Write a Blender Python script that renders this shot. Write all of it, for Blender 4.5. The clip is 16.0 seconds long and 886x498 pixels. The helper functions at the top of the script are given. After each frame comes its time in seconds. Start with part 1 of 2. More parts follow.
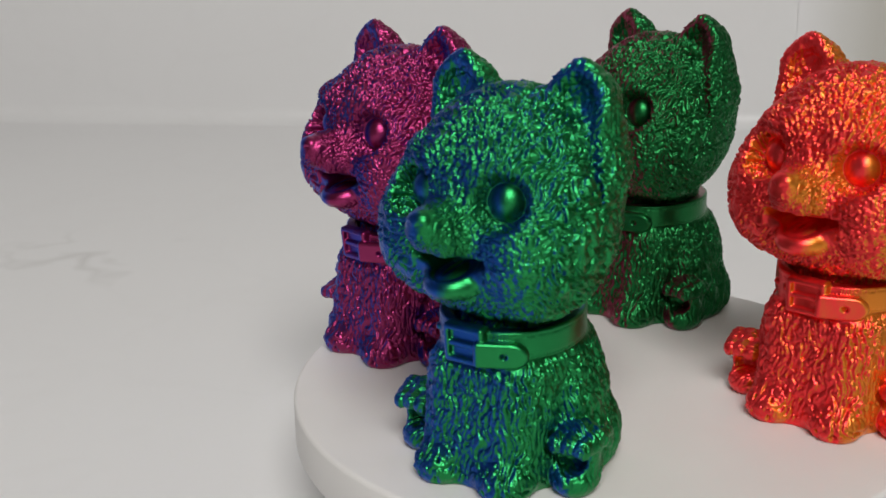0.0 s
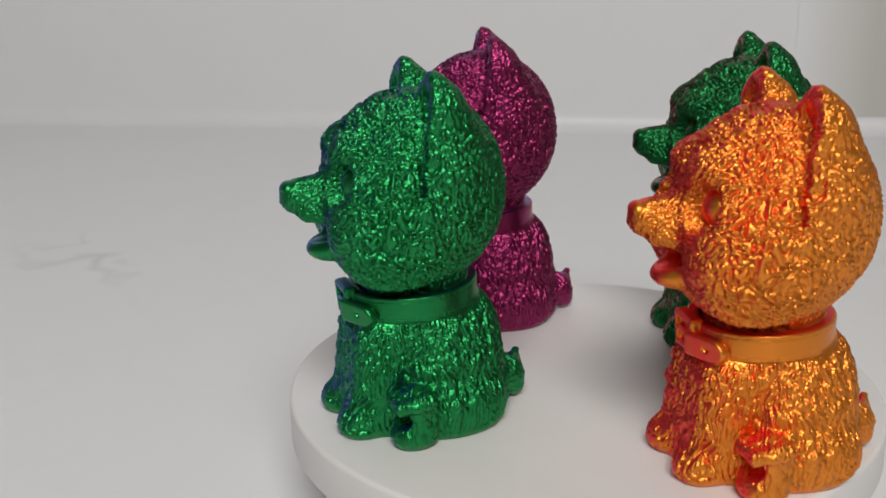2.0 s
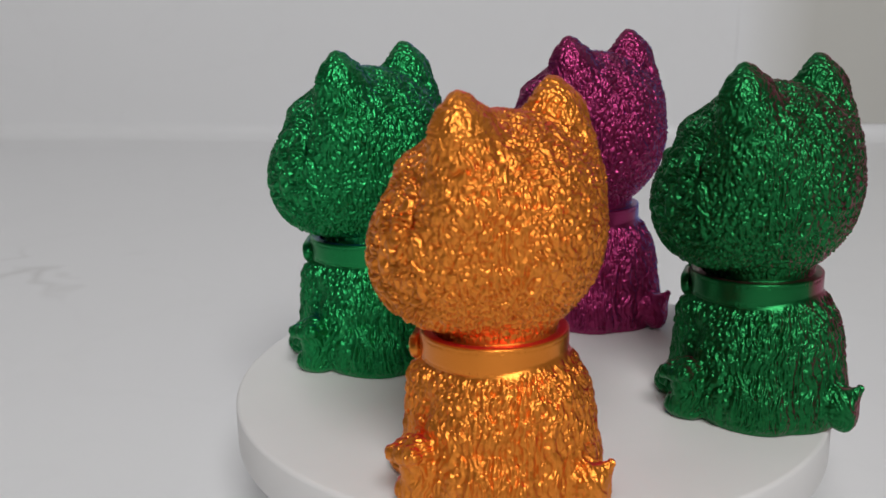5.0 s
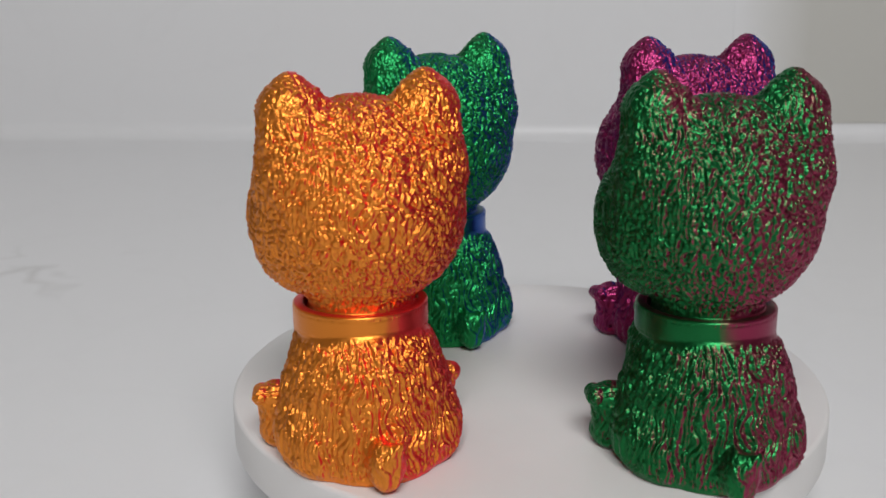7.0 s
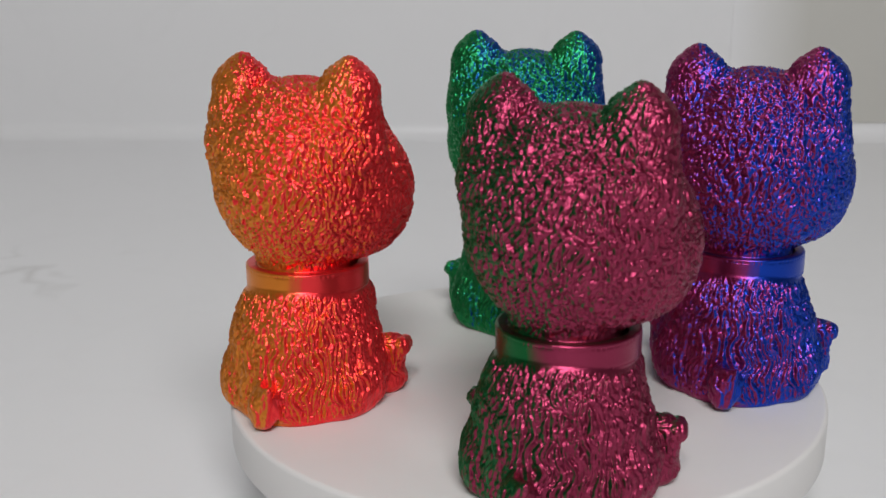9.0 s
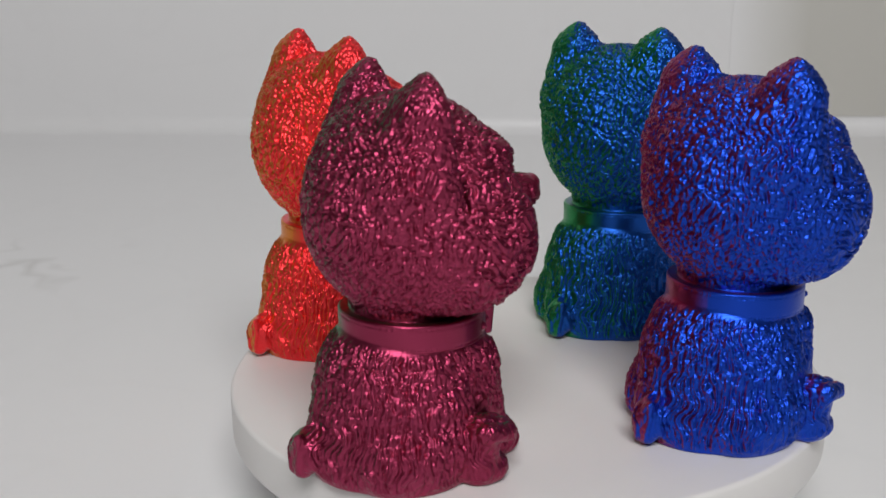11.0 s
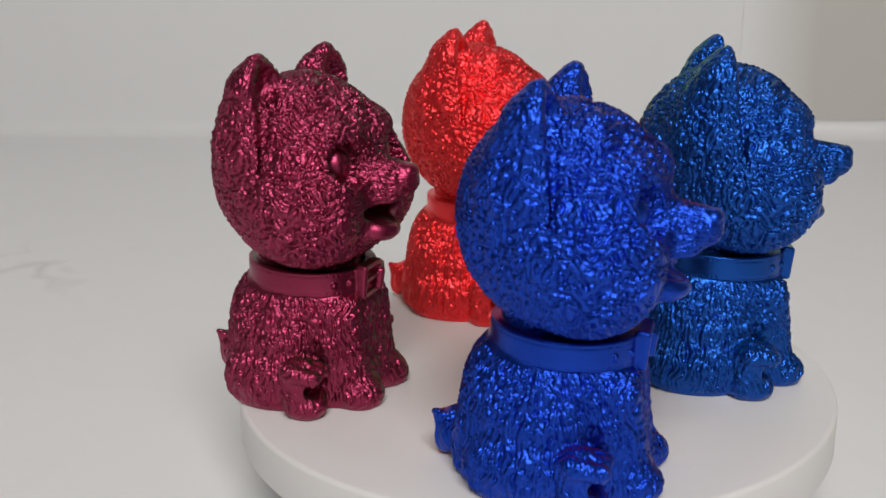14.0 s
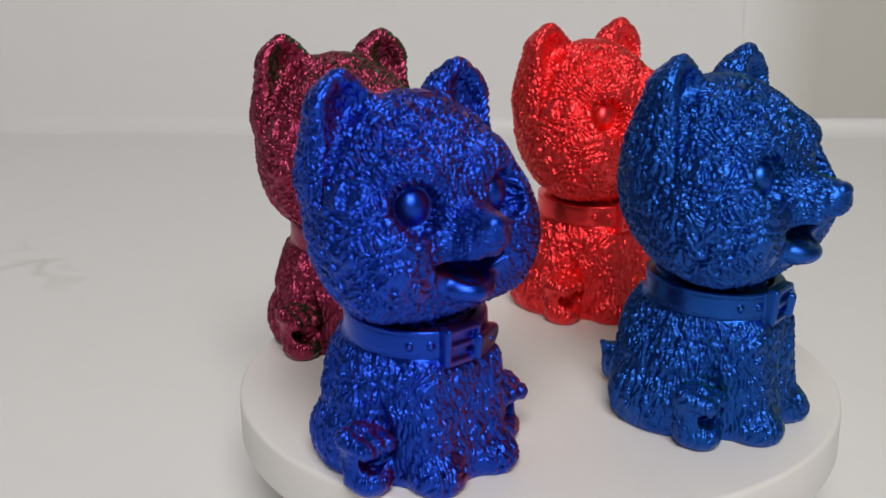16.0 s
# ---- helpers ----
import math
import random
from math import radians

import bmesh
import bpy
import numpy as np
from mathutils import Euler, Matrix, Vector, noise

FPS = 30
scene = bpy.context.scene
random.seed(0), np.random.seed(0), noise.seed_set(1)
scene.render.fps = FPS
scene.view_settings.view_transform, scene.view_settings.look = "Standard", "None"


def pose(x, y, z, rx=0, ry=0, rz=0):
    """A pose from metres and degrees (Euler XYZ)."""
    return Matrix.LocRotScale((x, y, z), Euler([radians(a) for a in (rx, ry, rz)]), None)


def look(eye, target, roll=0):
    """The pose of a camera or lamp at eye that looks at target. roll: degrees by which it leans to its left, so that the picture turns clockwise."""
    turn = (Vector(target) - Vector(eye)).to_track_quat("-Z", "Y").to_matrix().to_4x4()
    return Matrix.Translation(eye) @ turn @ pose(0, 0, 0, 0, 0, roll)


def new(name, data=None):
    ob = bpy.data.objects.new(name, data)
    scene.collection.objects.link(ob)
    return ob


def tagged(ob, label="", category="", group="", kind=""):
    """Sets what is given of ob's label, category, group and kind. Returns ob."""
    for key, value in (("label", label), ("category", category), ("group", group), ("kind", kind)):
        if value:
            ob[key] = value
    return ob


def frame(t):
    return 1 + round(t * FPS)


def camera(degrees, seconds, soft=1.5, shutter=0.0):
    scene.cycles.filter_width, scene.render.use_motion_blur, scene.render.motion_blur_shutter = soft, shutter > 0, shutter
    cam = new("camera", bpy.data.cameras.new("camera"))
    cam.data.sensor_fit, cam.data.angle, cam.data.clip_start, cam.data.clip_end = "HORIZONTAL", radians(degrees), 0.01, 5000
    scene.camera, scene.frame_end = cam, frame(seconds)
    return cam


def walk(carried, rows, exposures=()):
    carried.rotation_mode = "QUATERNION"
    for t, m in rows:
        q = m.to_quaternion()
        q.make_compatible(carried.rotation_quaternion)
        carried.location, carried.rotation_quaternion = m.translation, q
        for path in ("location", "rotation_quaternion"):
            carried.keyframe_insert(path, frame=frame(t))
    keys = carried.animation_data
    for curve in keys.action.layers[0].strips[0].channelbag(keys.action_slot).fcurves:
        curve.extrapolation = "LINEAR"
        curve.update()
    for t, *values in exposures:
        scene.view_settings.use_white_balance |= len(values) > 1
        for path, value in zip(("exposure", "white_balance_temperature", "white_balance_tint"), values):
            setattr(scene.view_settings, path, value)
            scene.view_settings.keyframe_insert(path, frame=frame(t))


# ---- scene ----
# ---- camera: a hand-held phone looking down on a small turntable ----
cam = camera(44.62, 16.0, soft=1.6)
cam.data.dof.use_dof = True
cam.data.dof.focus_distance = 0.25
cam.data.dof.aperture_fstop = 34.0
ROLL = -0.648


def eye_pose(x, y, z, yaw, pitch):
    return pose(x, y, z, 90 + pitch, 0, yaw) @ pose(0, 0, 0, 0, 0, ROLL)


# seconds, x, y, z, yaw, pitch
PATH = [
    (0.0, -0.0086, -0.24182, 0.13557, 6.842, -17.033), (0.5, -0.00785, -0.24131, 0.13639, 7.316, -17.111),
    (1.0, -0.00724, -0.23988, 0.13609, 7.601, -17.138), (1.5, -0.00584, -0.24171, 0.13834, 7.866, -17.341),
    (2.0, -0.00027, -0.25497, 0.14189, 7.674, -17.124), (2.5, 0.00388, -0.26113, 0.14504, 6.345, -17.49),
    (3.0, 0.00229, -0.25873, 0.14419, 5.251, -17.305), (5.5, 0.00016, -0.25461, 0.13732, 4.785, -16.14),
    (6.0, 5e-05, -0.25424, 0.13673, 4.703, -16.028), (6.5, -6e-05, -0.25443, 0.1366, 4.608, -16.126),
    (7.0, -8e-05, -0.25482, 0.13694, 4.598, -16.233), (7.5, -0.0001, -0.25466, 0.13631, 4.628, -16.084),
    (8.0, -7e-05, -0.2545, 0.13613, 4.557, -16.166), (8.5, 0.00027, -0.25433, 0.13607, 4.569, -16.206),
    (9.0, 4e-05, -0.25435, 0.13648, 4.522, -16.211), (11.5, 3e-05, -0.25471, 0.13588, 4.512, -16.542),
    (12.0, 4e-05, -0.25428, 0.13582, 4.673, -16.401), (12.5, 7e-05, -0.25406, 0.13565, 4.787, -16.307),
    (13.0, 2e-05, -0.25402, 0.13574, 4.738, -16.496), (13.5, 0.00043, -0.25437, 0.13568, 4.932, -16.387),
    (14.0, 0.00022, -0.25443, 0.13592, 5.048, -16.314), (14.5, 0.0001, -0.25424, 0.13568, 5.016, -16.282),
    (15.0, -0.00032, -0.2542, 0.13636, 4.995, -16.319), (15.5, -0.00036, -0.25383, 0.13596, 4.909, -16.503),
    (16.0, -0.00041, -0.25306, 0.13581, 5.025, -16.487),
]
walk(cam, [(r[0], eye_pose(*r[1:])) for r in PATH],
     exposures=[(0.0, -0.11, 6750, 9), (1.5, -0.13, 6720, 9), (3.0, -0.23, 6550, 10), (7.0, -0.19, 6450, 10), (12.5, -0.15, 6600, 10), (16.0, -0.09, 6800, 10)])

# ---- world and light ----
TURN = 17.220          # degrees per second, clockwise seen from above
PLATE_TOP = 0.030      # height of the plate's upper face over the table
PLATE_R = 0.073
PLATE_T = 0.0112
UNIT = 0.25429         # metres per design unit of the figurine
FUR_DEPTH = 0.0050     # depth of the modelled fur, in design units

world = bpy.data.worlds.new("room_air")
world.use_nodes = True
world.node_tree.nodes["Background"].inputs["Color"].default_value = (0.9, 0.95, 1.0, 1)
world.node_tree.nodes["Background"].inputs["Strength"].default_value = 0.3
scene.world = world

LAMP_EYE, LAMP_AIM = (0.14, -0.95, 1.12), (-0.04, 0.12, 0.0)
lamp = bpy.data.lights.new("ceiling_lamp", "AREA")
lamp.shape, lamp.size, lamp.size_y = "RECTANGLE", 0.70, 0.50
lamp.energy = 16.6
lamp.color = (1.0, 0.99, 0.99)
lamp_ob = new("ceiling_lamp", lamp)
lamp_ob.matrix_world = look(LAMP_EYE, LAMP_AIM)


# ---- materials ----
def nodes_of(name):
    m = bpy.data.materials.new(name)
    m.use_nodes = True
    nt = m.node_tree
    return m, nt, nt.nodes["Principled BSDF"]


def node(nt, kind, **values):
    n = nt.nodes.new(kind)
    for k, v in values.items():
        n.inputs[k].default_value = v
    return n


def math_node(nt, op, a, b=0.0, clamp=False):
    n = nt.nodes.new("ShaderNodeMath")
    n.operation, n.use_clamp = op, clamp
    for i, v in enumerate((a, b)):
        if isinstance(v, (int, float)):
            n.inputs[i].default_value = v
        else:
            nt.links.new(v, n.inputs[i])
    return n.outputs[0]


def ramp(nt, fac, stops):
    n = nt.nodes.new("ShaderNodeValToRGB")
    while len(n.color_ramp.elements) < len(stops):
        n.color_ramp.elements.new(0.5)
    for e, (at, col) in zip(n.color_ramp.elements, stops):
        e.position, e.color = at, (*col, 1)
    nt.links.new(fac, n.inputs[0])
    return n.outputs[0]


def silk_plastic(name, left_colour, right_colour, toward, bias, rough=0.36, metal=0.96):
    """Two-colour silk filament: one colour shows on faces turned one way, the other on faces turned away."""
    m, nt, bsdf = nodes_of(name)
    L = nt.links
    co = nt.nodes.new("ShaderNodeTexCoord")
    fur = nt.nodes.new("ShaderNodeAttribute")
    fur.attribute_name = "fur"
    # fine tooth of the print on the strands, and its thin layers all over
    mp = nt.nodes.new("ShaderNodeMapping")
    mp.inputs["Scale"].default_value = (1.0, 1.0, 0.45)
    L.new(co.outputs["Object"], mp.inputs[0])
    tooth = node(nt, "ShaderNodeTexNoise", Scale=1300.0, Detail=2.5)
    L.new(mp.outputs[0], tooth.inputs["Vector"])
    lines = nt.nodes.new("ShaderNodeTexWave")
    lines.bands_direction = "Z"
    lines.inputs["Scale"].default_value = 900.0
    lines.inputs["Distortion"].default_value = 0.8
    L.new(co.outputs["Object"], lines.inputs["Vector"])
    strand = node(nt, "ShaderNodeTexNoise", Scale=760.0, Detail=0.5)
    L.new(mp.outputs[0], strand.inputs["Vector"])
    ridge = math_node(nt, "ABSOLUTE", math_node(nt, "SUBTRACT", strand.outputs["Fac"], 0.5))
    ridge = math_node(nt, "MINIMUM", math_node(nt, "MULTIPLY", ridge, 6.0), 1.0)
    hair = math_node(nt, "ADD", math_node(nt, "MULTIPLY", tooth.outputs["Fac"], 0.6), math_node(nt, "MULTIPLY", ridge, 0.8))
    height = math_node(nt, "MULTIPLY", hair, fur.outputs["Fac"])
    height = math_node(nt, "ADD", height, math_node(nt, "MULTIPLY", lines.outputs["Fac"], 0.09))
    bump = node(nt, "ShaderNodeBump", Strength=0.60, Distance=0.00026)
    L.new(height, bump.inputs["Height"])
    L.new(bump.outputs[0], bsdf.inputs["Normal"])
    # each strand shows the colour of the side to which its own face is turned
    own = nt.nodes.new("ShaderNodeVectorTransform")
    own.vector_type, own.convert_from, own.convert_to = "NORMAL", "WORLD", "OBJECT"
    L.new(bump.outputs[0], own.inputs[0])
    blend = nt.nodes.new("ShaderNodeMix")
    blend.data_type = "VECTOR"
    blend.inputs[0].default_value = 0.5
    L.new(co.outputs["Normal"], blend.inputs[4])
    L.new(own.outputs[0], blend.inputs[5])
    dot = nt.nodes.new("ShaderNodeVectorMath")
    dot.operation = "DOT_PRODUCT"
    dot.inputs[1].default_value = toward
    L.new(blend.outputs[1], dot.inputs[0])
    grain = node(nt, "ShaderNodeTexNoise", Scale=420.0, Detail=3.0)
    L.new(mp.outputs[0], grain.inputs["Vector"])
    shift = math_node(nt, "MULTIPLY", math_node(nt, "SUBTRACT", grain.outputs["Fac"], 0.5), 0.30)
    side = math_node(nt, "ADD", math_node(nt, "ADD", dot.outputs["Value"], bias), shift)
    fac = math_node(nt, "ADD", math_node(nt, "MULTIPLY", side, 0.9), 0.5, True)
    mid = [0.5 * (a + b) * 0.85 for a, b in zip(left_colour, right_colour)]
    L.new(ramp(nt, fac, [(0.34, right_colour), (0.5, mid), (0.66, left_colour)]), bsdf.inputs["Base Color"])
    bsdf.inputs["Metallic"].default_value = metal
    bsdf.inputs["Coat Weight"].default_value = 0.12
    bsdf.inputs["Coat Roughness"].default_value = 0.3
    L.new(bump.outputs[0], bsdf.inputs["Coat Normal"])
    wear = node(nt, "ShaderNodeTexNoise", Scale=180.0, Detail=2.0)
    L.new(co.outputs["Object"], wear.inputs["Vector"])
    L.new(math_node(nt, "ADD", math_node(nt, "MULTIPLY", wear.outputs["Fac"], 0.12), rough - 0.06), bsdf.inputs["Roughness"])
    tan = nt.nodes.new("ShaderNodeTangent")
    tan.direction_type, tan.axis = "RADIAL", "Z"
    L.new(tan.outputs[0], bsdf.inputs["Tangent"])
    bsdf.inputs["Anisotropic"].default_value = 0.4
    bsdf.inputs["Anisotropic Rotation"].default_value = 0.25
    return m


def plain(name, colour, rough, mottle=0.03, scale=30.0, bump_height=0.0, fine=900.0):
    """A plain painted, moulded or papered surface with faint mottling and fine tooth."""
    m, nt, bsdf = nodes_of(name)
    L = nt.links
    co = nt.nodes.new("ShaderNodeTexCoord")
    big = node(nt, "ShaderNodeTexNoise", Scale=scale, Detail=4.0)
    L.new(co.outputs["Object"], big.inputs["Vector"])
    lo = [c * (1 - mottle) for c in colour]
    hi = [min(1, c * (1 + mottle)) for c in colour]
    L.new(ramp(nt, big.outputs["Fac"], [(0.3, lo), (0.7, hi)]), bsdf.inputs["Base Color"])
    bsdf.inputs["Roughness"].default_value = rough
    if bump_height:
        tooth = node(nt, "ShaderNodeTexNoise", Scale=fine, Detail=2.0)
        L.new(co.outputs["Object"], tooth.inputs["Vector"])
        b = node(nt, "ShaderNodeBump", Strength=0.3, Distance=bump_height)
        L.new(tooth.outputs["Fac"], b.inputs["Height"])
        L.new(b.outputs[0], bsdf.inputs["Normal"])
    return m


def marble_sheet():
    """White marble-look table sheet with a few faint grey veins."""
    m, nt, bsdf = nodes_of("marble_sheet")
    L = nt.links
    co = nt.nodes.new("ShaderNodeTexCoord")
    warp = node(nt, "ShaderNodeTexNoise", Scale=9.0, Detail=5.0)
    L.new(co.outputs["Object"], warp.inputs["Vector"])
    add = nt.nodes.new("ShaderNodeVectorMath")
    add.operation = "MULTIPLY_ADD"
    add.inputs[1].default_value = (0.05, 0.05, 0.0)
    L.new(warp.outputs["Color"], add.inputs[0])
    L.new(co.outputs["Object"], add.inputs[2])
    v = node(nt, "ShaderNodeTexNoise", Scale=13.0, Detail=3.0)
    L.new(add.outputs[0], v.inputs["Vector"])
    line = math_node(nt, "ABSOLUTE", math_node(nt, "SUBTRACT", v.outputs["Fac"], 0.5))
    vein = math_node(nt, "SUBTRACT", 1.0, math_node(nt, "MULTIPLY", line, 38.0), True)
    # the veins gather in one patch of the sheet and fade out round it
    far = nt.nodes.new("ShaderNodeVectorMath")
    far.operation = "DISTANCE"
    far.inputs[1].default_value = (-0.212, 0.172, 0.0)
    L.new(co.outputs["Object"], far.inputs[0])
    gate = math_node(nt, "SUBTRACT", 1.0, math_node(nt, "MULTIPLY", far.outputs["Value"], 20.0), True)
    vein = math_node(nt, "ADD", math_node(nt, "MULTIPLY", vein, gate), math_node(nt, "MULTIPLY", vein, 0.05))
    L.new(ramp(nt, vein, [(0.0, (0.80, 0.80, 0.805)), (1.0, (0.66, 0.655, 0.65))]), bsdf.inputs["Base Color"])
    bsdf.inputs["Roughness"].default_value = 0.42
    return m


def shaded_board():
    """Soft shade at the backdrop's right, painted in as white turning olive-grey along x."""
    m, nt, bsdf = nodes_of("board_side_shade")
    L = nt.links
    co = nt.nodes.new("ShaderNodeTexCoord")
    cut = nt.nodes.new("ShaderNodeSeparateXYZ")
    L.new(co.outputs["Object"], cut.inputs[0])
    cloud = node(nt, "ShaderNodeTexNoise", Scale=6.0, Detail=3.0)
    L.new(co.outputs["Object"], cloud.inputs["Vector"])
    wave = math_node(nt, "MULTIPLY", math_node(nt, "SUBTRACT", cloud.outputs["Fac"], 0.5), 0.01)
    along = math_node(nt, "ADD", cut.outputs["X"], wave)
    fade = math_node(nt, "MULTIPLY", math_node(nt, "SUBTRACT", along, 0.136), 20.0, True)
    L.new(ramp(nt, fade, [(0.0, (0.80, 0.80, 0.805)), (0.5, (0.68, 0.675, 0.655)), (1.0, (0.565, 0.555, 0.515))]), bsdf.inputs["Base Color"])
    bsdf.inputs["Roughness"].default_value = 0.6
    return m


MARBLE = marble_sheet()
BOARD_SHADE = shaded_board()
# grey of the unseen room, kept low to darken fill light and reflections
ROOM = plain("unseen_room_grey", (0.20, 0.196, 0.191), 0.9, 0.03, 2.0, 0.0004)
PLATE = plain("matt_white_plastic", (0.77, 0.755, 0.74), 0.48, 0.012, 60.0, 0.00008, 2500.0)
BASE = plain("base_plastic", (0.70, 0.70, 0.69), 0.5, 0.02, 50.0, 0.0001)



# ---- building helpers ----
def part(name, bm, material, parent=None, label=""):
    me = bpy.data.meshes.new(name)
    bm.to_mesh(me)
    bm.free()
    me.materials.append(material)
    ob = new(name, me)
    if parent is not None:
        ob.parent = parent
    if label:
        tagged(ob, label)
    return ob


def box_bm(x0, y0, z0, x1, y1, z1, bevel=0.0):
    bm = bmesh.new()
    bmesh.ops.create_cube(bm, size=1)
    for v in bm.verts:
        v.co = Vector((x0 + (v.co.x + 0.5) * (x1 - x0), y0 + (v.co.y + 0.5) * (y1 - y0), z0 + (v.co.z + 0.5) * (z1 - z0)))
    if bevel:
        bmesh.ops.bevel(bm, geom=bm.edges[:], offset=bevel, segments=3, affect="EDGES", profile=0.5)
    return bm


def lathe_bm(profile, steps=192):
    """A solid of revolution about z from (radius, height) pairs, first and last on the axis."""
    bm = bmesh.new()
    rings = []
    for r, z in profile:
        if r < 1e-7:
            rings.append([bm.verts.new((0, 0, z))])
        else:
            rings.append([bm.verts.new((r * math.cos(2 * math.pi * i / steps), r * math.sin(2 * math.pi * i / steps), z)) for i in range(steps)])
    for a, b in zip(rings, rings[1:]):
        for i in range(steps):
            j = (i + 1) % steps
            loop = [a[i % len(a)], a[j % len(a)], b[j % len(b)], b[i % len(b)]]
            bm.faces.new(list(dict.fromkeys(loop)))
    bmesh.ops.recalc_face_normals(bm, faces=bm.faces[:])
    for f in bm.faces:
        f.smooth = True
    return bm


def arc(cx, cz, r, a0, a1, n=6):
    return [(cx + r * math.cos(radians(a0 + (a1 - a0) * i / n)), cz + r * math.sin(radians(a0 + (a1 - a0) * i / n))) for i in range(n + 1)]


# ---- the table, the backdrop and unseen plain walls added to close the room ----
BACK_Y = 0.485


def sheet_bm(x0, x1, y0, y1, top, bend, thick):
    """A table sheet that bends up into an upright backdrop: its section along y, drawn out along x."""
    line = [(y0, 0.0), (y1 - bend - 0.2, 0.0)] + [(y1 - bend + bend * math.sin(radians(a)), bend - bend * math.cos(radians(a))) for a in range(0, 91, 3)] + [(y1, top)]
    back = [(y1 + thick, top), (y1 + thick, -thick), (y0, -thick)]
    bm = bmesh.new()
    ends = [[bm.verts.new((x, y, z)) for y, z in line + back] for x in (x0, x1)]
    n = len(ends[0])
    for i in range(n):
        bm.faces.new((ends[0][i], ends[0][(i + 1) % n], ends[1][(i + 1) % n], ends[1][i]))
    bm.faces.new(ends[0])
    bm.faces.new(ends[1])
    bmesh.ops.recalc_face_normals(bm, faces=bm.faces[:])
    return bm


tagged(part("ground", sheet_bm(-1.3, 1.3, -1.4, BACK_Y, 1.5, 0.012, 0.02), MARBLE), "white marble-look sheet bent up into a backdrop, faint grey veins", "backdrop", kind="structure")
# thin board added on the backdrop to carry its painted shade
tagged(part("side_shade_board", box_bm(0.135, BACK_Y - 0.0009, 0.0125, 1.29, BACK_Y - 0.0004, 1.49), BOARD_SHADE), "thin added board, the backdrop's soft olive-grey shade painted into its colour", "board", kind="structure")
tagged(part("wall_west", box_bm(-1.32, -1.4, 0.0, -1.3, BACK_Y + 0.02, 1.5), ROOM), "plain dim grey wall, unseen, added to close the room and limit fill light", "wall", kind="structure")
tagged(part("wall_east", box_bm(1.3, -1.4, 0.0, 1.32, BACK_Y + 0.02, 1.5), ROOM), "plain dim grey wall, unseen, added to close the room and limit fill light", "wall", kind="structure")
tagged(part("wall_south", box_bm(-1.3, -1.42, 0.0, 1.3, -1.4, 1.5), ROOM), "plain dim grey wall, unseen, added to close the room and limit fill light", "wall", kind="structure")
tagged(part("ceiling", box_bm(-1.32, -1.42, 1.5, 1.32, BACK_Y + 0.02, 1.52), ROOM), "plain dim grey ceiling, unseen, added to close the room and limit fill light", "ceiling", kind="structure")


# ---- the turntable ----
def turntable():
    thing = new("turntable")
    tagged(thing, "round white plastic turntable carrying four dog figurines", "turntable")
    h = PLATE_TOP - PLATE_T
    part("base", lathe_bm([(0, 0), (0.058, 0)] + arc(0.058, 0.002, 0.002, -90, 0) + arc(0.0575, h - 0.003, 0.0015, 0, 90) + [(0, h - 0.0012)]), BASE, thing)
    b = 0.0011
    prof = [(0, -PLATE_T), (PLATE_R - 0.002, -PLATE_T)]
    prof += arc(PLATE_R - b, -PLATE_T + b, b, -90, 0) + arc(PLATE_R - b, -b, b, 0, 90) + [(PLATE_R * 0.8, 0), (0, 0)]
    plate = part("plate", lathe_bm(prof), PLATE, thing, "matt white round plate with a rounded rim")
    plate.location = (0, 0, PLATE_TOP)
    return thing, plate


table_thing, plate_ob = turntable()


# ---- the dog figurines: one solid form by blended volumes ----
def smin(a, b, k):
    h = np.clip(0.5 + 0.5 * (b - a) / k, 0, 1)
    return b + (a - b) * h - k * h * (1 - h)


def smax(a, b, k):
    return -smin(-a, -b, k)


def ellipsoid(P, c, r, pitch=0.0, yaw=0.0):
    x, y, z = P[0] - c[0], P[1] - c[1], P[2] - c[2]
    if yaw:
        cs, sn = math.cos(radians(yaw)), math.sin(radians(yaw))
        x, y = x * cs + y * sn, -x * sn + y * cs
    if pitch:
        cs, sn = math.cos(radians(pitch)), math.sin(radians(pitch))
        x, z = x * cs + z * sn, -x * sn + z * cs
    k0 = np.sqrt((x / r[0]) ** 2 + (y / r[1]) ** 2 + (z / r[2]) ** 2)
    k1 = np.sqrt((x / r[0] ** 2) ** 2 + (y / r[1] ** 2) ** 2 + (z / r[2] ** 2) ** 2) + 1e-6
    return k0 * (k0 - 1) / k1


def round_cone(P, a, b, ra, rb):
    a, b = np.array(a), np.array(b)
    d = b - a
    t = np.clip(((P[0] - a[0]) * d[0] + (P[1] - a[1]) * d[1] + (P[2] - a[2]) * d[2]) / (d @ d), 0, 1)
    return np.sqrt((P[0] - a[0] - t * d[0]) ** 2 + (P[1] - a[1] - t * d[1]) ** 2 + (P[2] - a[2] - t * d[2]) ** 2) - (ra + (rb - ra) * t)


def block(P, c, half, r, yaw=0.0, pitch=0.0):
    x, y, z = P[0] - c[0], P[1] - c[1], P[2] - c[2]
    cs, sn = math.cos(radians(yaw)), math.sin(radians(yaw))
    x, y = x * cs + y * sn, -x * sn + y * cs
    cs, sn = math.cos(radians(pitch)), math.sin(radians(pitch))
    x, z = x * cs + z * sn, -x * sn + z * cs
    q = [np.abs(v) - h + r for v, h in zip((x, y, z), half)]
    return np.sqrt(sum(np.maximum(v, 0) ** 2 for v in q)) + np.minimum(np.maximum(q[0], np.maximum(q[1], q[2])), 0) - r


COLLAR_Z = 0.1185
HEAD_TURN, NECK_X = -5.15, -0.0256


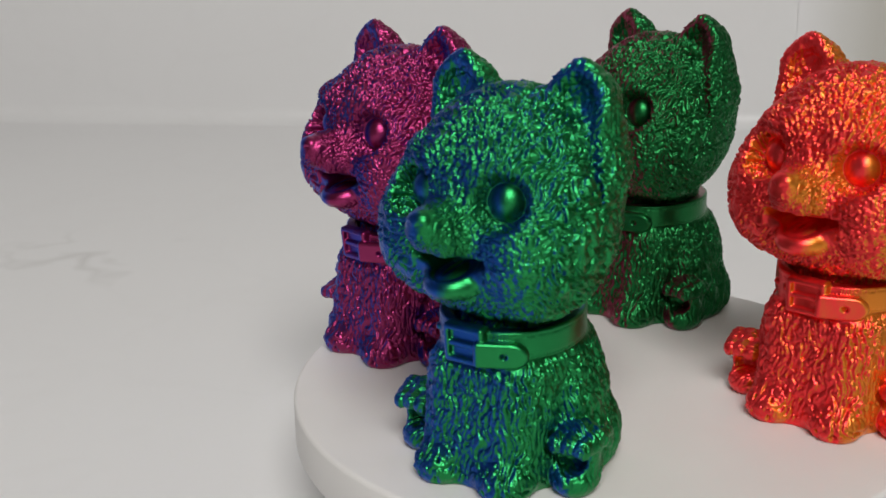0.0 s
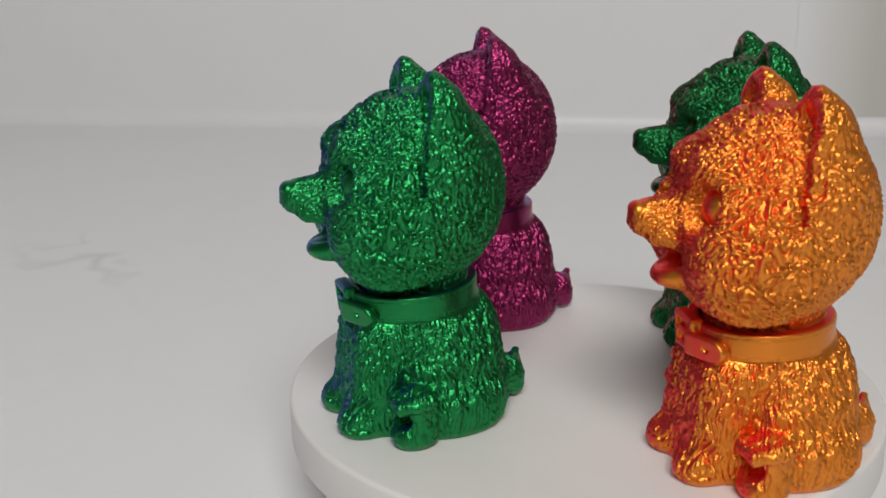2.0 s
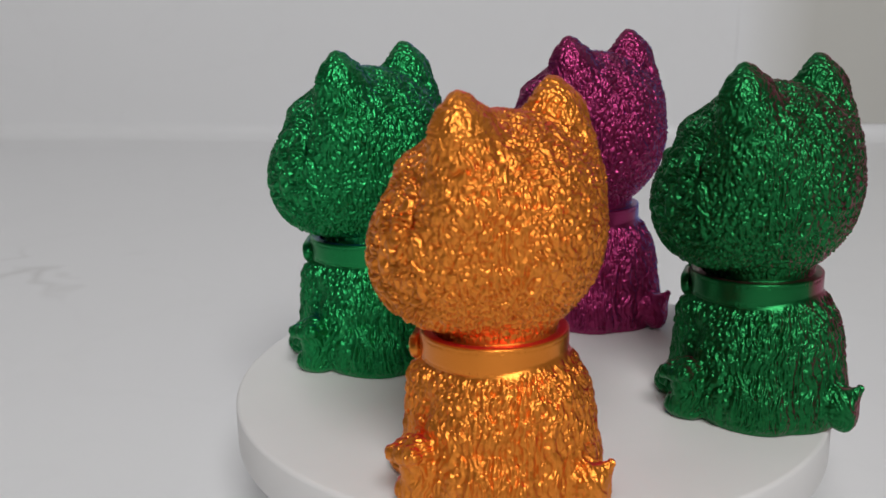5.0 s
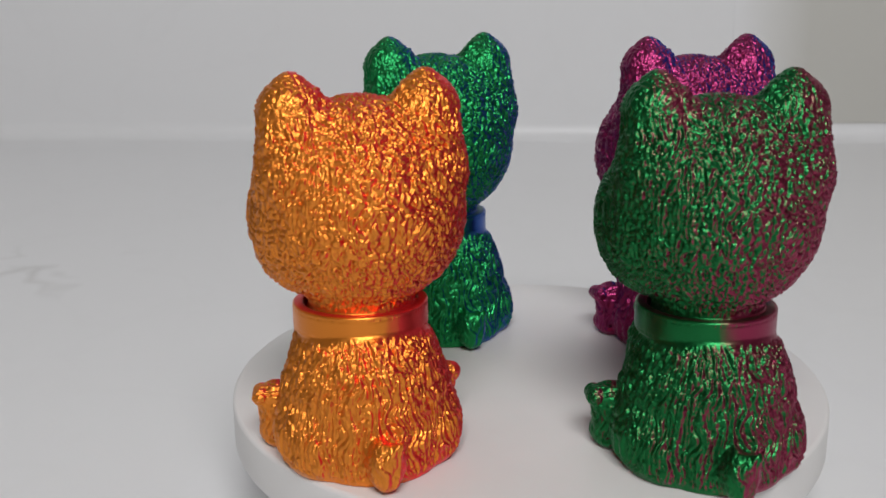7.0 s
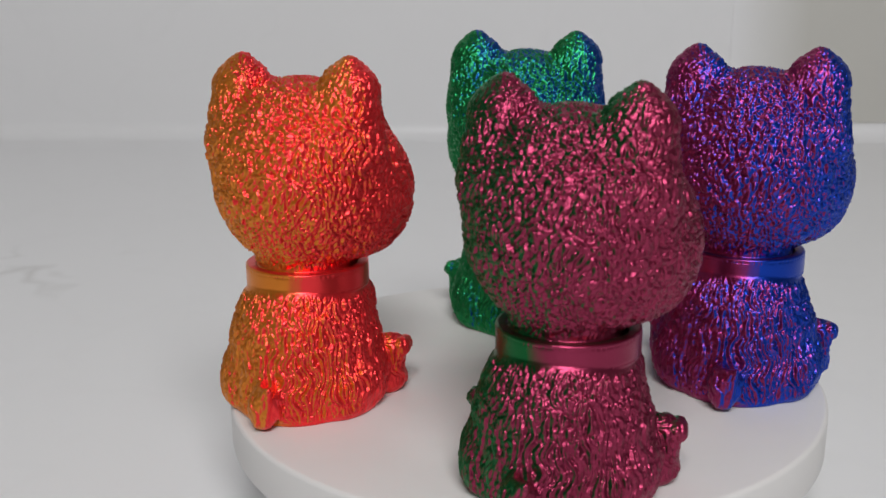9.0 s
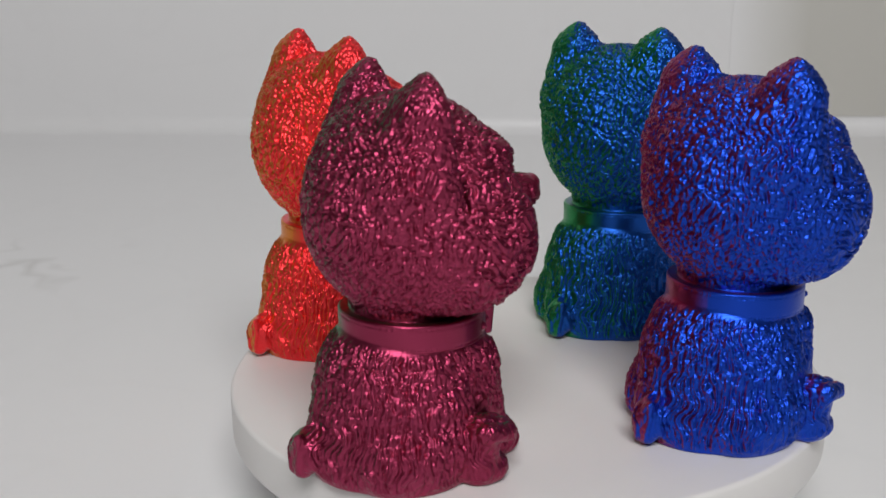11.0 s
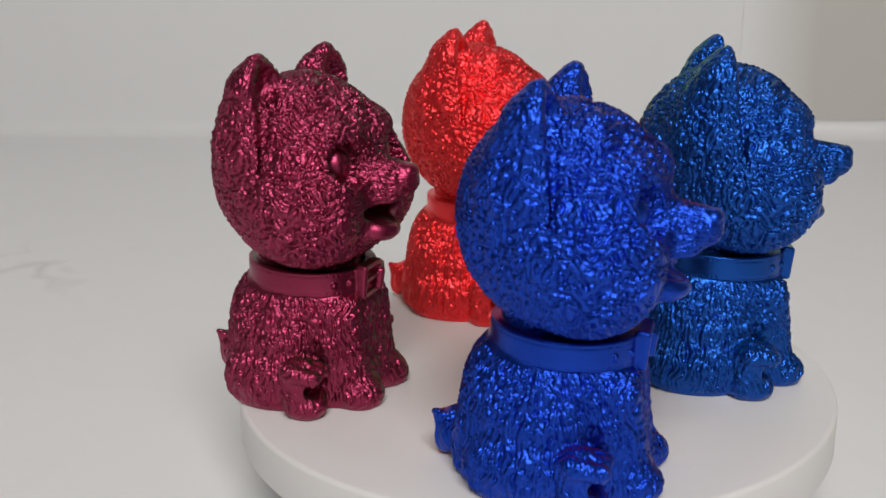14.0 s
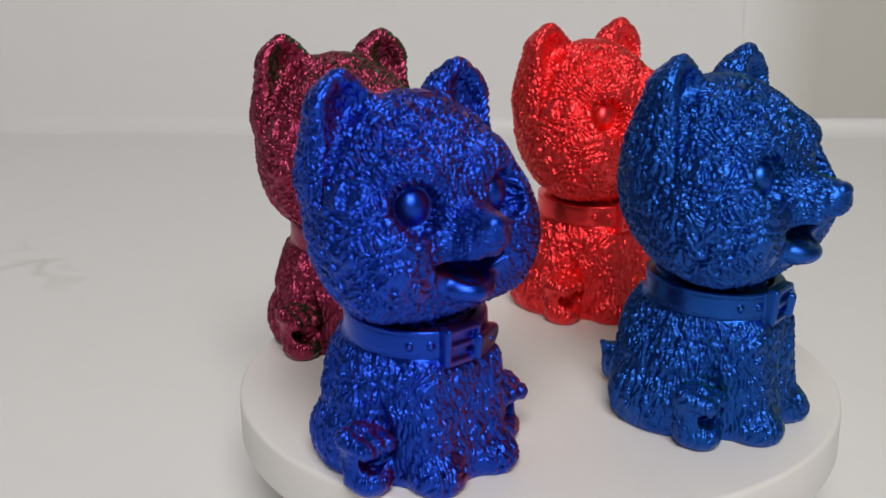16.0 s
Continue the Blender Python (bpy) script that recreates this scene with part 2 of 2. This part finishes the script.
def collar_z(P):
    """Height over the collar's middle plane, which dips a little towards the throat."""
    return P[2] - COLLAR_Z + 0.05 * P[0]


def head_field(P, M):
    x, y, z = P
    ay = M[1]
    # skull with full cheeks and a soft chin
    d = ellipsoid(P, (-0.002, 0, 0.2122), (0.0810, 0.0810, 0.0868))
    d = smin(d, ellipsoid(M, (0.0315, 0.0520, 0.1890), (0.0470, 0.0325, 0.0470)), 0.036)
    d = smin(d, ellipsoid(P, (0.026, 0, 0.1690), (0.044, 0.052, 0.038)), 0.02)
    # ears: broad cones on the sides, steep in front, running down the nape behind
    ear = round_cone(M, (-0.016, 0.0440, 0.245), (-0.0100, 0.0530, 0.2885), 0.0420, 0.0275)
    ear = smin(ear, round_cone(M, (-0.0100, 0.0530, 0.2900), (-0.0085, 0.0535, 0.3110), 0.0200, 0.0085), 0.009)
    ear = smax(ear, x - 0.0045 + 0.10 * (z - 0.25), 0.005)
    ear = smax(ear, -(x + 0.0230 + 0.80 * (0.318 - z)) * 0.78, 0.012)
    # the ear's hollow, deepest along the outer rim, and the crease that runs down from it
    ear = smax(ear, -ellipsoid(M, (0.0070, 0.0525, 0.2850), (0.0170, 0.0185, 0.0270), 4, 12), 0.004)
    d = smin(d, ear, 0.011)
    d = smax(d, -round_cone(M, (0.0025, 0.0590, 0.3000), (0.0090, 0.0800, 0.2240), 0.0030, 0.0022), 0.007)
    # the hollow in which each eye lies, under a slight brow
    d = smin(d, ellipsoid(M, (0.0535, 0.0310, 0.2520), (0.0150, 0.0230, 0.0110), 0, 26), 0.016)
    d = smax(d, -ellipsoid(M, (0.0700, 0.0400, 0.2270), (0.0180, 0.0205, 0.0195), 0, 28), 0.006)
    # mouth: a wide smiling gap that runs back into the cheeks
    d = smax(d, -ellipsoid((x, y, z - 4.5 * ay * ay), (0.0840, 0, 0.1785), (0.0345, 0.0335, 0.0076), -16), 0.003)
    # muzzle, broad at its root, with lips that overhang the gap
    m = round_cone(P, (0.052, 0, 0.2060), (0.1005, 0, 0.2120), 0.0285, 0.0145)
    m = smin(m, round_cone(M, (0.058, 0.0190, 0.1975), (0.0900, 0.0085, 0.2000), 0.0135, 0.0100), 0.008)
    m = smax(m, 0.1870 + 3.0 * ay * ay + 0.10 * (x - 0.08) - z, 0.004)
    d = smin(d, m, 0.006)
    # lower jaw: a spoon that slopes down to its lip, with the tongue in it
    jaw = ellipsoid(P, (0.0645, 0, 0.1675), (0.0300, 0.0245, 0.0130), -10)
    d = smin(d, jaw, 0.005)
    d = smax(d, -ellipsoid(P, (0.0745, 0, 0.1790), (0.0225, 0.0195, 0.0072), -14), 0.002)
    tongue = ellipsoid(P, (0.0680, 0, 0.1715), (0.0215, 0.0125, 0.0052), -10)
    tongue = smax(tongue, -round_cone(P, (0.055, 0, 0.1800), (0.0880, 0, 0.1735), 0.0016, 0.0012), 0.0015)
    d = smin(d, tongue, 0.001)
    return d


def body_field(P, M):
    x, y, z = P
    b = round_cone(P, (-0.0080, 0, 0.064), (-0.0060, 0, 0.128), 0.0700, 0.0440)
    b = smin(b, ellipsoid(P, (-0.0200, 0, 0.0760), (0.0570, 0.0560, 0.0480)), 0.015)
    b = smin(b, ellipsoid(P, (-0.010, 0, 0.018), (0.0800, 0.0665, 0.062)), 0.02)
    b = smin(b, ellipsoid(P, (0.0180, 0, 0.085), (0.0425, 0.047, 0.044)), 0.02)
    # haunches, each with a crease before it
    b = smin(b, ellipsoid(M, (-0.018, 0.0465, 0.0240), (0.0530, 0.0320, 0.0400), 12, 6), 0.005)
    b = smin(b, round_cone(M, (0.000, 0.0530, 0.0260), (0.0230, 0.0660, 0.0170), 0.0220, 0.0160), 0.006)
    b = smax(b, -round_cone(M, (0.0230, 0.0600, 0.0780), (0.0330, 0.0570, 0.0350), 0.0050, 0.0060), 0.008)
    # hind feet set upright on the heel: a pad below, a hollow sole, three toes curled over it
    foot = round_cone(M, (0.0190, 0.0690, 0.013), (0.0210, 0.0725, 0.0400), 0.0170, 0.0155)
    foot = smin(foot, ellipsoid(M, (0.0280, 0.0690, 0.0100), (0.0165, 0.0170, 0.0135)), 0.005)
    for k in (-1, 0, 1):
        toe = round_cone(M, (0.0180, 0.0735 + 0.0112 * k, 0.0455), (0.0390, 0.0715 + 0.0100 * k, 0.0425 - 0.0012 * abs(k)), 0.0080, 0.0070)
        foot = smin(foot, toe, 0.0016)
    b = smin(b, foot, 0.0035)
    b = smax(b, -ellipsoid(M, (0.0400, 0.0705, 0.0275), (0.0175, 0.0140, 0.0090)), 0.003)
    # front legs and paws, parted by a groove, with toes scored in
    leg = round_cone(M, (0.0400, 0.0275, 0.085), (0.0500, 0.0280, 0.016), 0.0215, 0.0195)
    paw = ellipsoid(M, (0.0600, 0.0285, 0.0100), (0.0220, 0.0215, 0.0170))
    leg = smin(leg, paw, 0.010)
    for k in (-1, 1):
        leg = smax(leg, -round_cone(M, (0.0800, 0.0285 + 0.0075 * k, 0.0), (0.0740, 0.0285 + 0.0065 * k, 0.0200), 0.0022, 0.0012), 0.003)
    b = smin(b, leg, 0.009)
    b = smax(b, -round_cone(P, (0.0830, 0, 0.0), (0.0660, 0, 0.0680), 0.0110, 0.0040), 0.006)
    # tail: a short leaf laid up against the rump, leaning to one side
    tail = ellipsoid(P, (-0.0920, 0.0060, 0.0220), (0.0135, 0.0155, 0.0215), -22)
    tail = smin(tail, round_cone(P, (-0.0950, 0.0040, 0.0280), (-0.1035, -0.0030, 0.0405), 0.0110, 0.0035), 0.008)
    return smin(b, tail, 0.0035)


def face_field(P, M):
    """The bare eyes and nose."""
    eyes = ellipsoid(M, (0.0530, 0.0352, 0.2262), (0.0138, 0.0142, 0.0148), 0, 28)
    nose = ellipsoid(P, (0.1080, 0, 0.2180), (0.0070, 0.0100, 0.0078), 20)
    nose = smax(nose, -ellipsoid(M, (0.1145, 0.0048, 0.2160), (0.0036, 0.0026, 0.0024)), 0.001)
    nose = smax(nose, -round_cone(P, (0.1140, 0, 0.2140), (0.1080, 0, 0.2060), 0.0011, 0.0011), 0.001)
    return np.minimum(eyes, nose)


def collar_field(P):
    """The bare collar with its stitches, studs, buckle and strap end."""
    x, y, z = P
    zc = collar_z(P)
    ring = np.sqrt(((x - 0.0015) / 1.06) ** 2 + y ** 2)
    band = smax(np.abs(zc) - 0.0112, np.abs(ring - 0.0515) - 0.0048, 0.002)
    # a line of stitches scored along both edges
    turn = np.arctan2(y, x)
    stitch = np.maximum(np.maximum(np.abs(np.abs(zc) - 0.0082) - 0.0007, 0.0556 - ring), np.abs(((turn * 26) % 1.0) - 0.5) * 0.004 - 0.0013)
    band = np.maximum(band, -stitch)
    for a in (-30, -46):
        band = smin(band, ellipsoid(P, (0.0015 + 0.0565 * math.cos(radians(a)) * 1.06, 0.0565 * math.sin(radians(a)), COLLAR_Z - 0.003), (0.0030, 0.0030, 0.0030)), 0.001)
    buckle = block(P, (0.0600, -0.0050, 0.1145), (0.0062, 0.0175, 0.0158), 0.003, 0, -6)
    buckle = smax(buckle, -block(P, (0.0660, -0.0050, 0.1145), (0.0046, 0.0125, 0.0108), 0.002, 0, -6), 0.0015)
    buckle = np.minimum(buckle, block(P, (0.0630, -0.0050, 0.1145), (0.0024, 0.0150, 0.0024), 0.0015, 0, -6))
    strap = block(P, (0.0580, 0.0240, 0.1105), (0.0042, 0.0210, 0.0105), 0.003, 26, -8)
    strap = smax(strap, ellipsoid(P, (0.0580, 0.0150, 0.1105), (0.030, 0.0285, 0.0140)), 0.002)
    strap = smax(strap, -ellipsoid(P, (0.0615, 0.0270, 0.1105), (0.0050, 0.0024, 0.0024)), 0.001)
    return np.minimum(band, np.minimum(buckle, strap))


def dog_field(P, furless=None):
    """Signed distance to the sitting puppy: x forward, y to its left, z up, its seat on z = 0."""
    x, y, z = P
    M = (x, np.abs(y), z)
    # the head is turned a little to the right on the neck
    cs, sn = math.cos(radians(HEAD_TURN)), math.sin(radians(HEAD_TURN))
    H = (NECK_X + cs * (x - NECK_X) + sn * y, cs * y - sn * (x - NECK_X), z)
    MH = (H[0], np.abs(H[1]), z)
    d = smin(head_field(H, MH), body_field(P, M), 0.006)
    # the narrow gap over the collar
    ring = np.sqrt(((x - 0.0015) / 1.06) ** 2 + y ** 2)
    d = smax(d, -np.maximum(np.abs(collar_z(P) - 0.0140) - 0.0026, 0.0490 - ring), 0.003)
    smooth = np.minimum(face_field(H, MH), collar_field(P))
    if furless is not None:
        inside_mouth = ellipsoid(H, (0.0800, 0, 0.1760), (0.0330, 0.0290, 0.0150), -14)
        furless.append(np.minimum(smooth, inside_mouth))
    return np.maximum(np.minimum(d, smooth), -z)


def lattice(i, j, k, seed):
    n = (i * 374761393 + j * 668265263 + k * 2147483647 + seed * 1274126177) & 0xFFFFFFFF
    n = ((n ^ (n >> 13)) * 1274126177) & 0xFFFFFFFF
    return ((n ^ (n >> 16)) & 0xFFFF) / 65535.0


def value_noise(X, Y, Z, seed):
    """Smooth lattice noise in 0..1 at many places at once."""
    i, j, k = (np.floor(v).astype(np.int64) for v in (X, Y, Z))
    f, g, h = X - i, Y - j, Z - k
    f, g, h = (v * v * (3 - 2 * v) for v in (f, g, h))
    out = 0
    for a in (0, 1):
        for b in (0, 1):
            for c in (0, 1):
                w = (f if a else 1 - f) * (g if b else 1 - g) * (h if c else 1 - h)
                out = out + w * lattice(i + a, j + b, k + c, seed)
    return out


def surface(field, lo, step):
    """Quads over the zero level of a field on a regular grid."""
    inside = field < 0
    nx, ny, nz = field.shape
    cells = np.zeros((nx - 1, ny - 1, nz - 1), np.int8)
    corners = [(a, b, c) for a in (0, 1) for b in (0, 1) for c in (0, 1)]
    for a, b, c in corners:
        cells += inside[a:nx - 1 + a, b:ny - 1 + b, c:nz - 1 + c]
    active = (cells > 0) & (cells < 8)
    idx = np.argwhere(active)
    ids = np.full(active.shape, -1, np.int64)
    ids[active] = np.arange(len(idx))
    total, count = np.zeros((len(idx), 3)), np.zeros(len(idx))
    for u in corners:
        for ax in range(3):
            if u[ax]:
                continue
            w = list(u)
            w[ax] = 1
            fa = field[tuple((idx + u).T)]
            fb = field[tuple((idx + w).T)]
            cross = (fa < 0) != (fb < 0)
            t = np.where(cross, fa / np.where(cross, fa - fb, 1), 0)
            point = np.array(u, float) + 0 * total
            point[:, ax] = t
            total += point * cross[:, None]
            count += cross
    verts = np.array(lo) + (idx + total / count[:, None]) * step
    quads = []
    for ax in range(3):
        b, c = (ax + 1) % 3, (ax + 2) % 3
        low = [slice(1, -1)] * 3
        low[ax] = slice(0, -1)
        high = list(low)
        high[ax] = slice(1, None)
        fa, fb = inside[tuple(low)], inside[tuple(high)]
        for flip, hit in ((False, fa & ~fb), (True, ~fa & fb)):
            at = np.argwhere(hit)
            at[:, b] += 1
            at[:, c] += 1
            ring = []
            for db, dc in ((-1, -1), (0, -1), (0, 0), (-1, 0)):
                q = at.copy()
                q[:, b] += db
                q[:, c] += dc
                ring.append(ids[tuple(q.T)])
            quad = np.stack(ring, 1)
            quads.append(quad[:, ::-1] if flip else quad)
    return verts, np.concatenate(quads)


def locks(n, width):
    """Plump ridges parted by narrow grooves along the middle level of a noise."""
    return np.clip(np.abs(2 * n - 1) / width, 0, 1) ** 0.65


def fur_relief(v):
    """Height of the modelled fur, about -0.5 to 0.5: hanging locks on the body, short curls on the head."""
    x, y, z = v.T
    head = np.clip((z - 0.125) / 0.02, 0, 1)
    w1 = value_noise(x * 70, y * 70, z * 70, 1) - 0.5
    w2 = value_noise(x * 70, y * 70, z * 70, 2) - 0.5
    # body: locks round the upright axis, swept back over the haunches
    turn = np.arctan2(y, x + 0.01) + 0.16 * w1
    sweep = z * 120 + 1.2 * w2 + 9.0 * np.abs(turn) * np.clip(1 - z / 0.07, 0, 1) * 0.3
    body = 0.65 * locks(value_noise(26 * np.cos(turn) + 60, 26 * np.sin(turn) + 60, sweep, 3), 0.45)
    body = body + 0.35 * locks(value_noise(38 * np.cos(turn) + 90, 38 * np.sin(turn) + 90, z * 150 + w1, 13), 0.5)
    # head: locks that run back from the muzzle
    hz = z - 0.205
    round_turn = np.arctan2(y, hz) + 0.28 * w1
    back = np.arctan2(np.sqrt(y * y + hz * hz), x)
    face = locks(value_noise(33 * np.cos(round_turn) + 60, 33 * np.sin(round_turn) + 60, back * 17.0 + 1.2 * w2, 4), 0.5)
    # crown and nape: crooked little curls
    sx, sy, sz = x + 0.010 * w1, y + 0.010 * w2, z + 0.010 * (w1 - w2)
    curls = 0.6 * locks(value_noise(sx * 290, sy * 290, sz * 200, 6), 0.48)
    curls = curls + 0.4 * (1 - np.abs(2 * value_noise(sx * 320, sy * 320, sz * 220, 9) - 1))
    nape = np.clip((back - 1.35) / 0.5, 0, 1)
    top = face + (curls - face) * nape
    fine = value_noise(x * 520, y * 520, z * 330, 7) - 0.5
    swell = value_noise(x * 85, y * 85, z * 60, 8) - 0.5
    return body + (top - body) * head - 0.62 + 0.20 * fine + 0.20 * swell, head


def dog_mesh():
    step = 0.00104
    lo, hi = (-0.122, -0.100, -0.005), (0.122, 0.100, 0.326)
    axes = [np.arange(a, b, step) for a, b in zip(lo, hi)]
    # a coarse pass finds the shell in which the fine pass is worked out
    coarse = dog_field(tuple(np.broadcast_arrays(*np.meshgrid(*[a[::6] for a in axes], indexing="ij", sparse=True))))
    field = coarse.repeat(6, 0).repeat(6, 1).repeat(6, 2)[:len(axes[0]), :len(axes[1]), :len(axes[2])]
    shell = np.argwhere(np.abs(field) < 0.0120)
    field[tuple(shell.T)] = dog_field(tuple(axes[k][shell[:, k]] for k in range(3)))
    v, q = surface(field, lo, step)
    # outward directions from the field
    e = 0.0012
    keep = []
    here = dog_field(tuple(v.T), keep)
    grad = np.stack([dog_field(tuple((v + e * np.eye(3)[k]).T)) - here for k in range(3)], 1)
    grad /= np.linalg.norm(grad, axis=1)[:, None] + 1e-9
    fur = np.clip((keep[0] - 0.0012) / 0.0040, 0, 1) * np.clip((v[:, 2] - 0.002) / 0.006, 0, 1)
    relief, head = fur_relief(v)
    # shorter fur on the muzzle, the ears, the feet and the tail
    x, y, z = v.T
    short = 1 - 0.5 * np.clip((x - 0.060) / 0.02, 0, 1) - 0.55 * np.clip((z - 0.272) / 0.03, 0, 1) * np.clip((np.abs(y) - 0.030) / 0.02, 0, 1)
    short -= 0.55 * np.clip((0.062 - z) / 0.015, 0, 1) * np.clip((x - 0.005) / 0.02, 0, 1) * np.clip((0.060 - x) / 0.01, 0, 1)
    short -= 0.50 * np.clip((-0.084 - x) / 0.012, 0, 1) * np.clip((0.06 - z) / 0.02, 0, 1)
    v = v + grad * (relief * fur * short * FUR_DEPTH)[:, None]
    me = bpy.data.meshes.new("dog_figurine")
    me.from_pydata((v * UNIT).tolist(), [], q.tolist())
    me.polygons.foreach_set("use_smooth", np.ones(len(q), bool))
    at = me.attributes.new("fur", "FLOAT", "POINT")
    at.data.foreach_set("value", fur.astype(np.float32))
    me.update()
    return me


SILK = {
    "green_blue": silk_plastic("silk_green_and_blue", (0.014, 0.26, 0.072), (0.008, 0.086, 0.43), (-0.20, 0.97, 0.0), 0.02),
    "gold_red": silk_plastic("silk_gold_and_red", (0.83, 0.26, 0.028), (0.94, 0.040, 0.048), (-0.39, 0.92, 0.0), -0.18, 0.35, 0.82),
    "green_burgundy": silk_plastic("silk_green_and_burgundy", (0.010, 0.16, 0.042), (0.33, 0.034, 0.090), (0.0, 0.99, 0.10), -0.12),
    "magenta_blue": silk_plastic("silk_magenta_and_blue", (0.31, 0.028, 0.12), (0.008, 0.060, 0.52), (-0.12, 0.98, 0.0), 0.05),
}
# material, x, y, heading in degrees at the start, label
DOGS = [
    ("green_blue", -0.01862, -0.04102, -117.78, "sitting puppy figurine printed in green and blue silk plastic"),
    ("gold_red", 0.05199, -0.01004, -127.15, "sitting puppy figurine printed in gold-orange and red silk plastic"),
    ("green_burgundy", 0.01471, 0.05196, -135.23, "sitting puppy figurine printed in dark green and burgundy silk plastic"),
    ("magenta_blue", -0.04938, 0.01988, -128.57, "sitting puppy figurine printed in magenta and blue silk plastic"),
]


def dogs():
    me = dog_mesh()
    me.materials.append(SILK["green_blue"])
    made = []
    for key, x, y, heading, label in DOGS:
        ob = new("dog_figurine", me)
        ob.material_slots[0].link = "OBJECT"
        ob.material_slots[0].material = SILK[key]
        ob.matrix_world = pose(x, y, PLATE_TOP, 0, 0, heading)
        tagged(ob, label, "figurine", "puppy figurines on the turntable")
        made.append(ob)
    return made


dog_obs = dogs()


# ---- what moves: the plate turns and carries the figurines round ----
def motions():
    times = [0.5 * i for i in range(33)]
    walk(plate_ob, [(t, pose(0, 0, PLATE_TOP, 0, 0, -TURN * t)) for t in times])
    for ob, (key, x, y, heading, label) in zip(dog_obs, DOGS):
        walk(ob, [(t, pose(0, 0, 0, 0, 0, -TURN * t) @ pose(x, y, PLATE_TOP + 0.0001, 0, 0, heading)) for t in times])


motions()
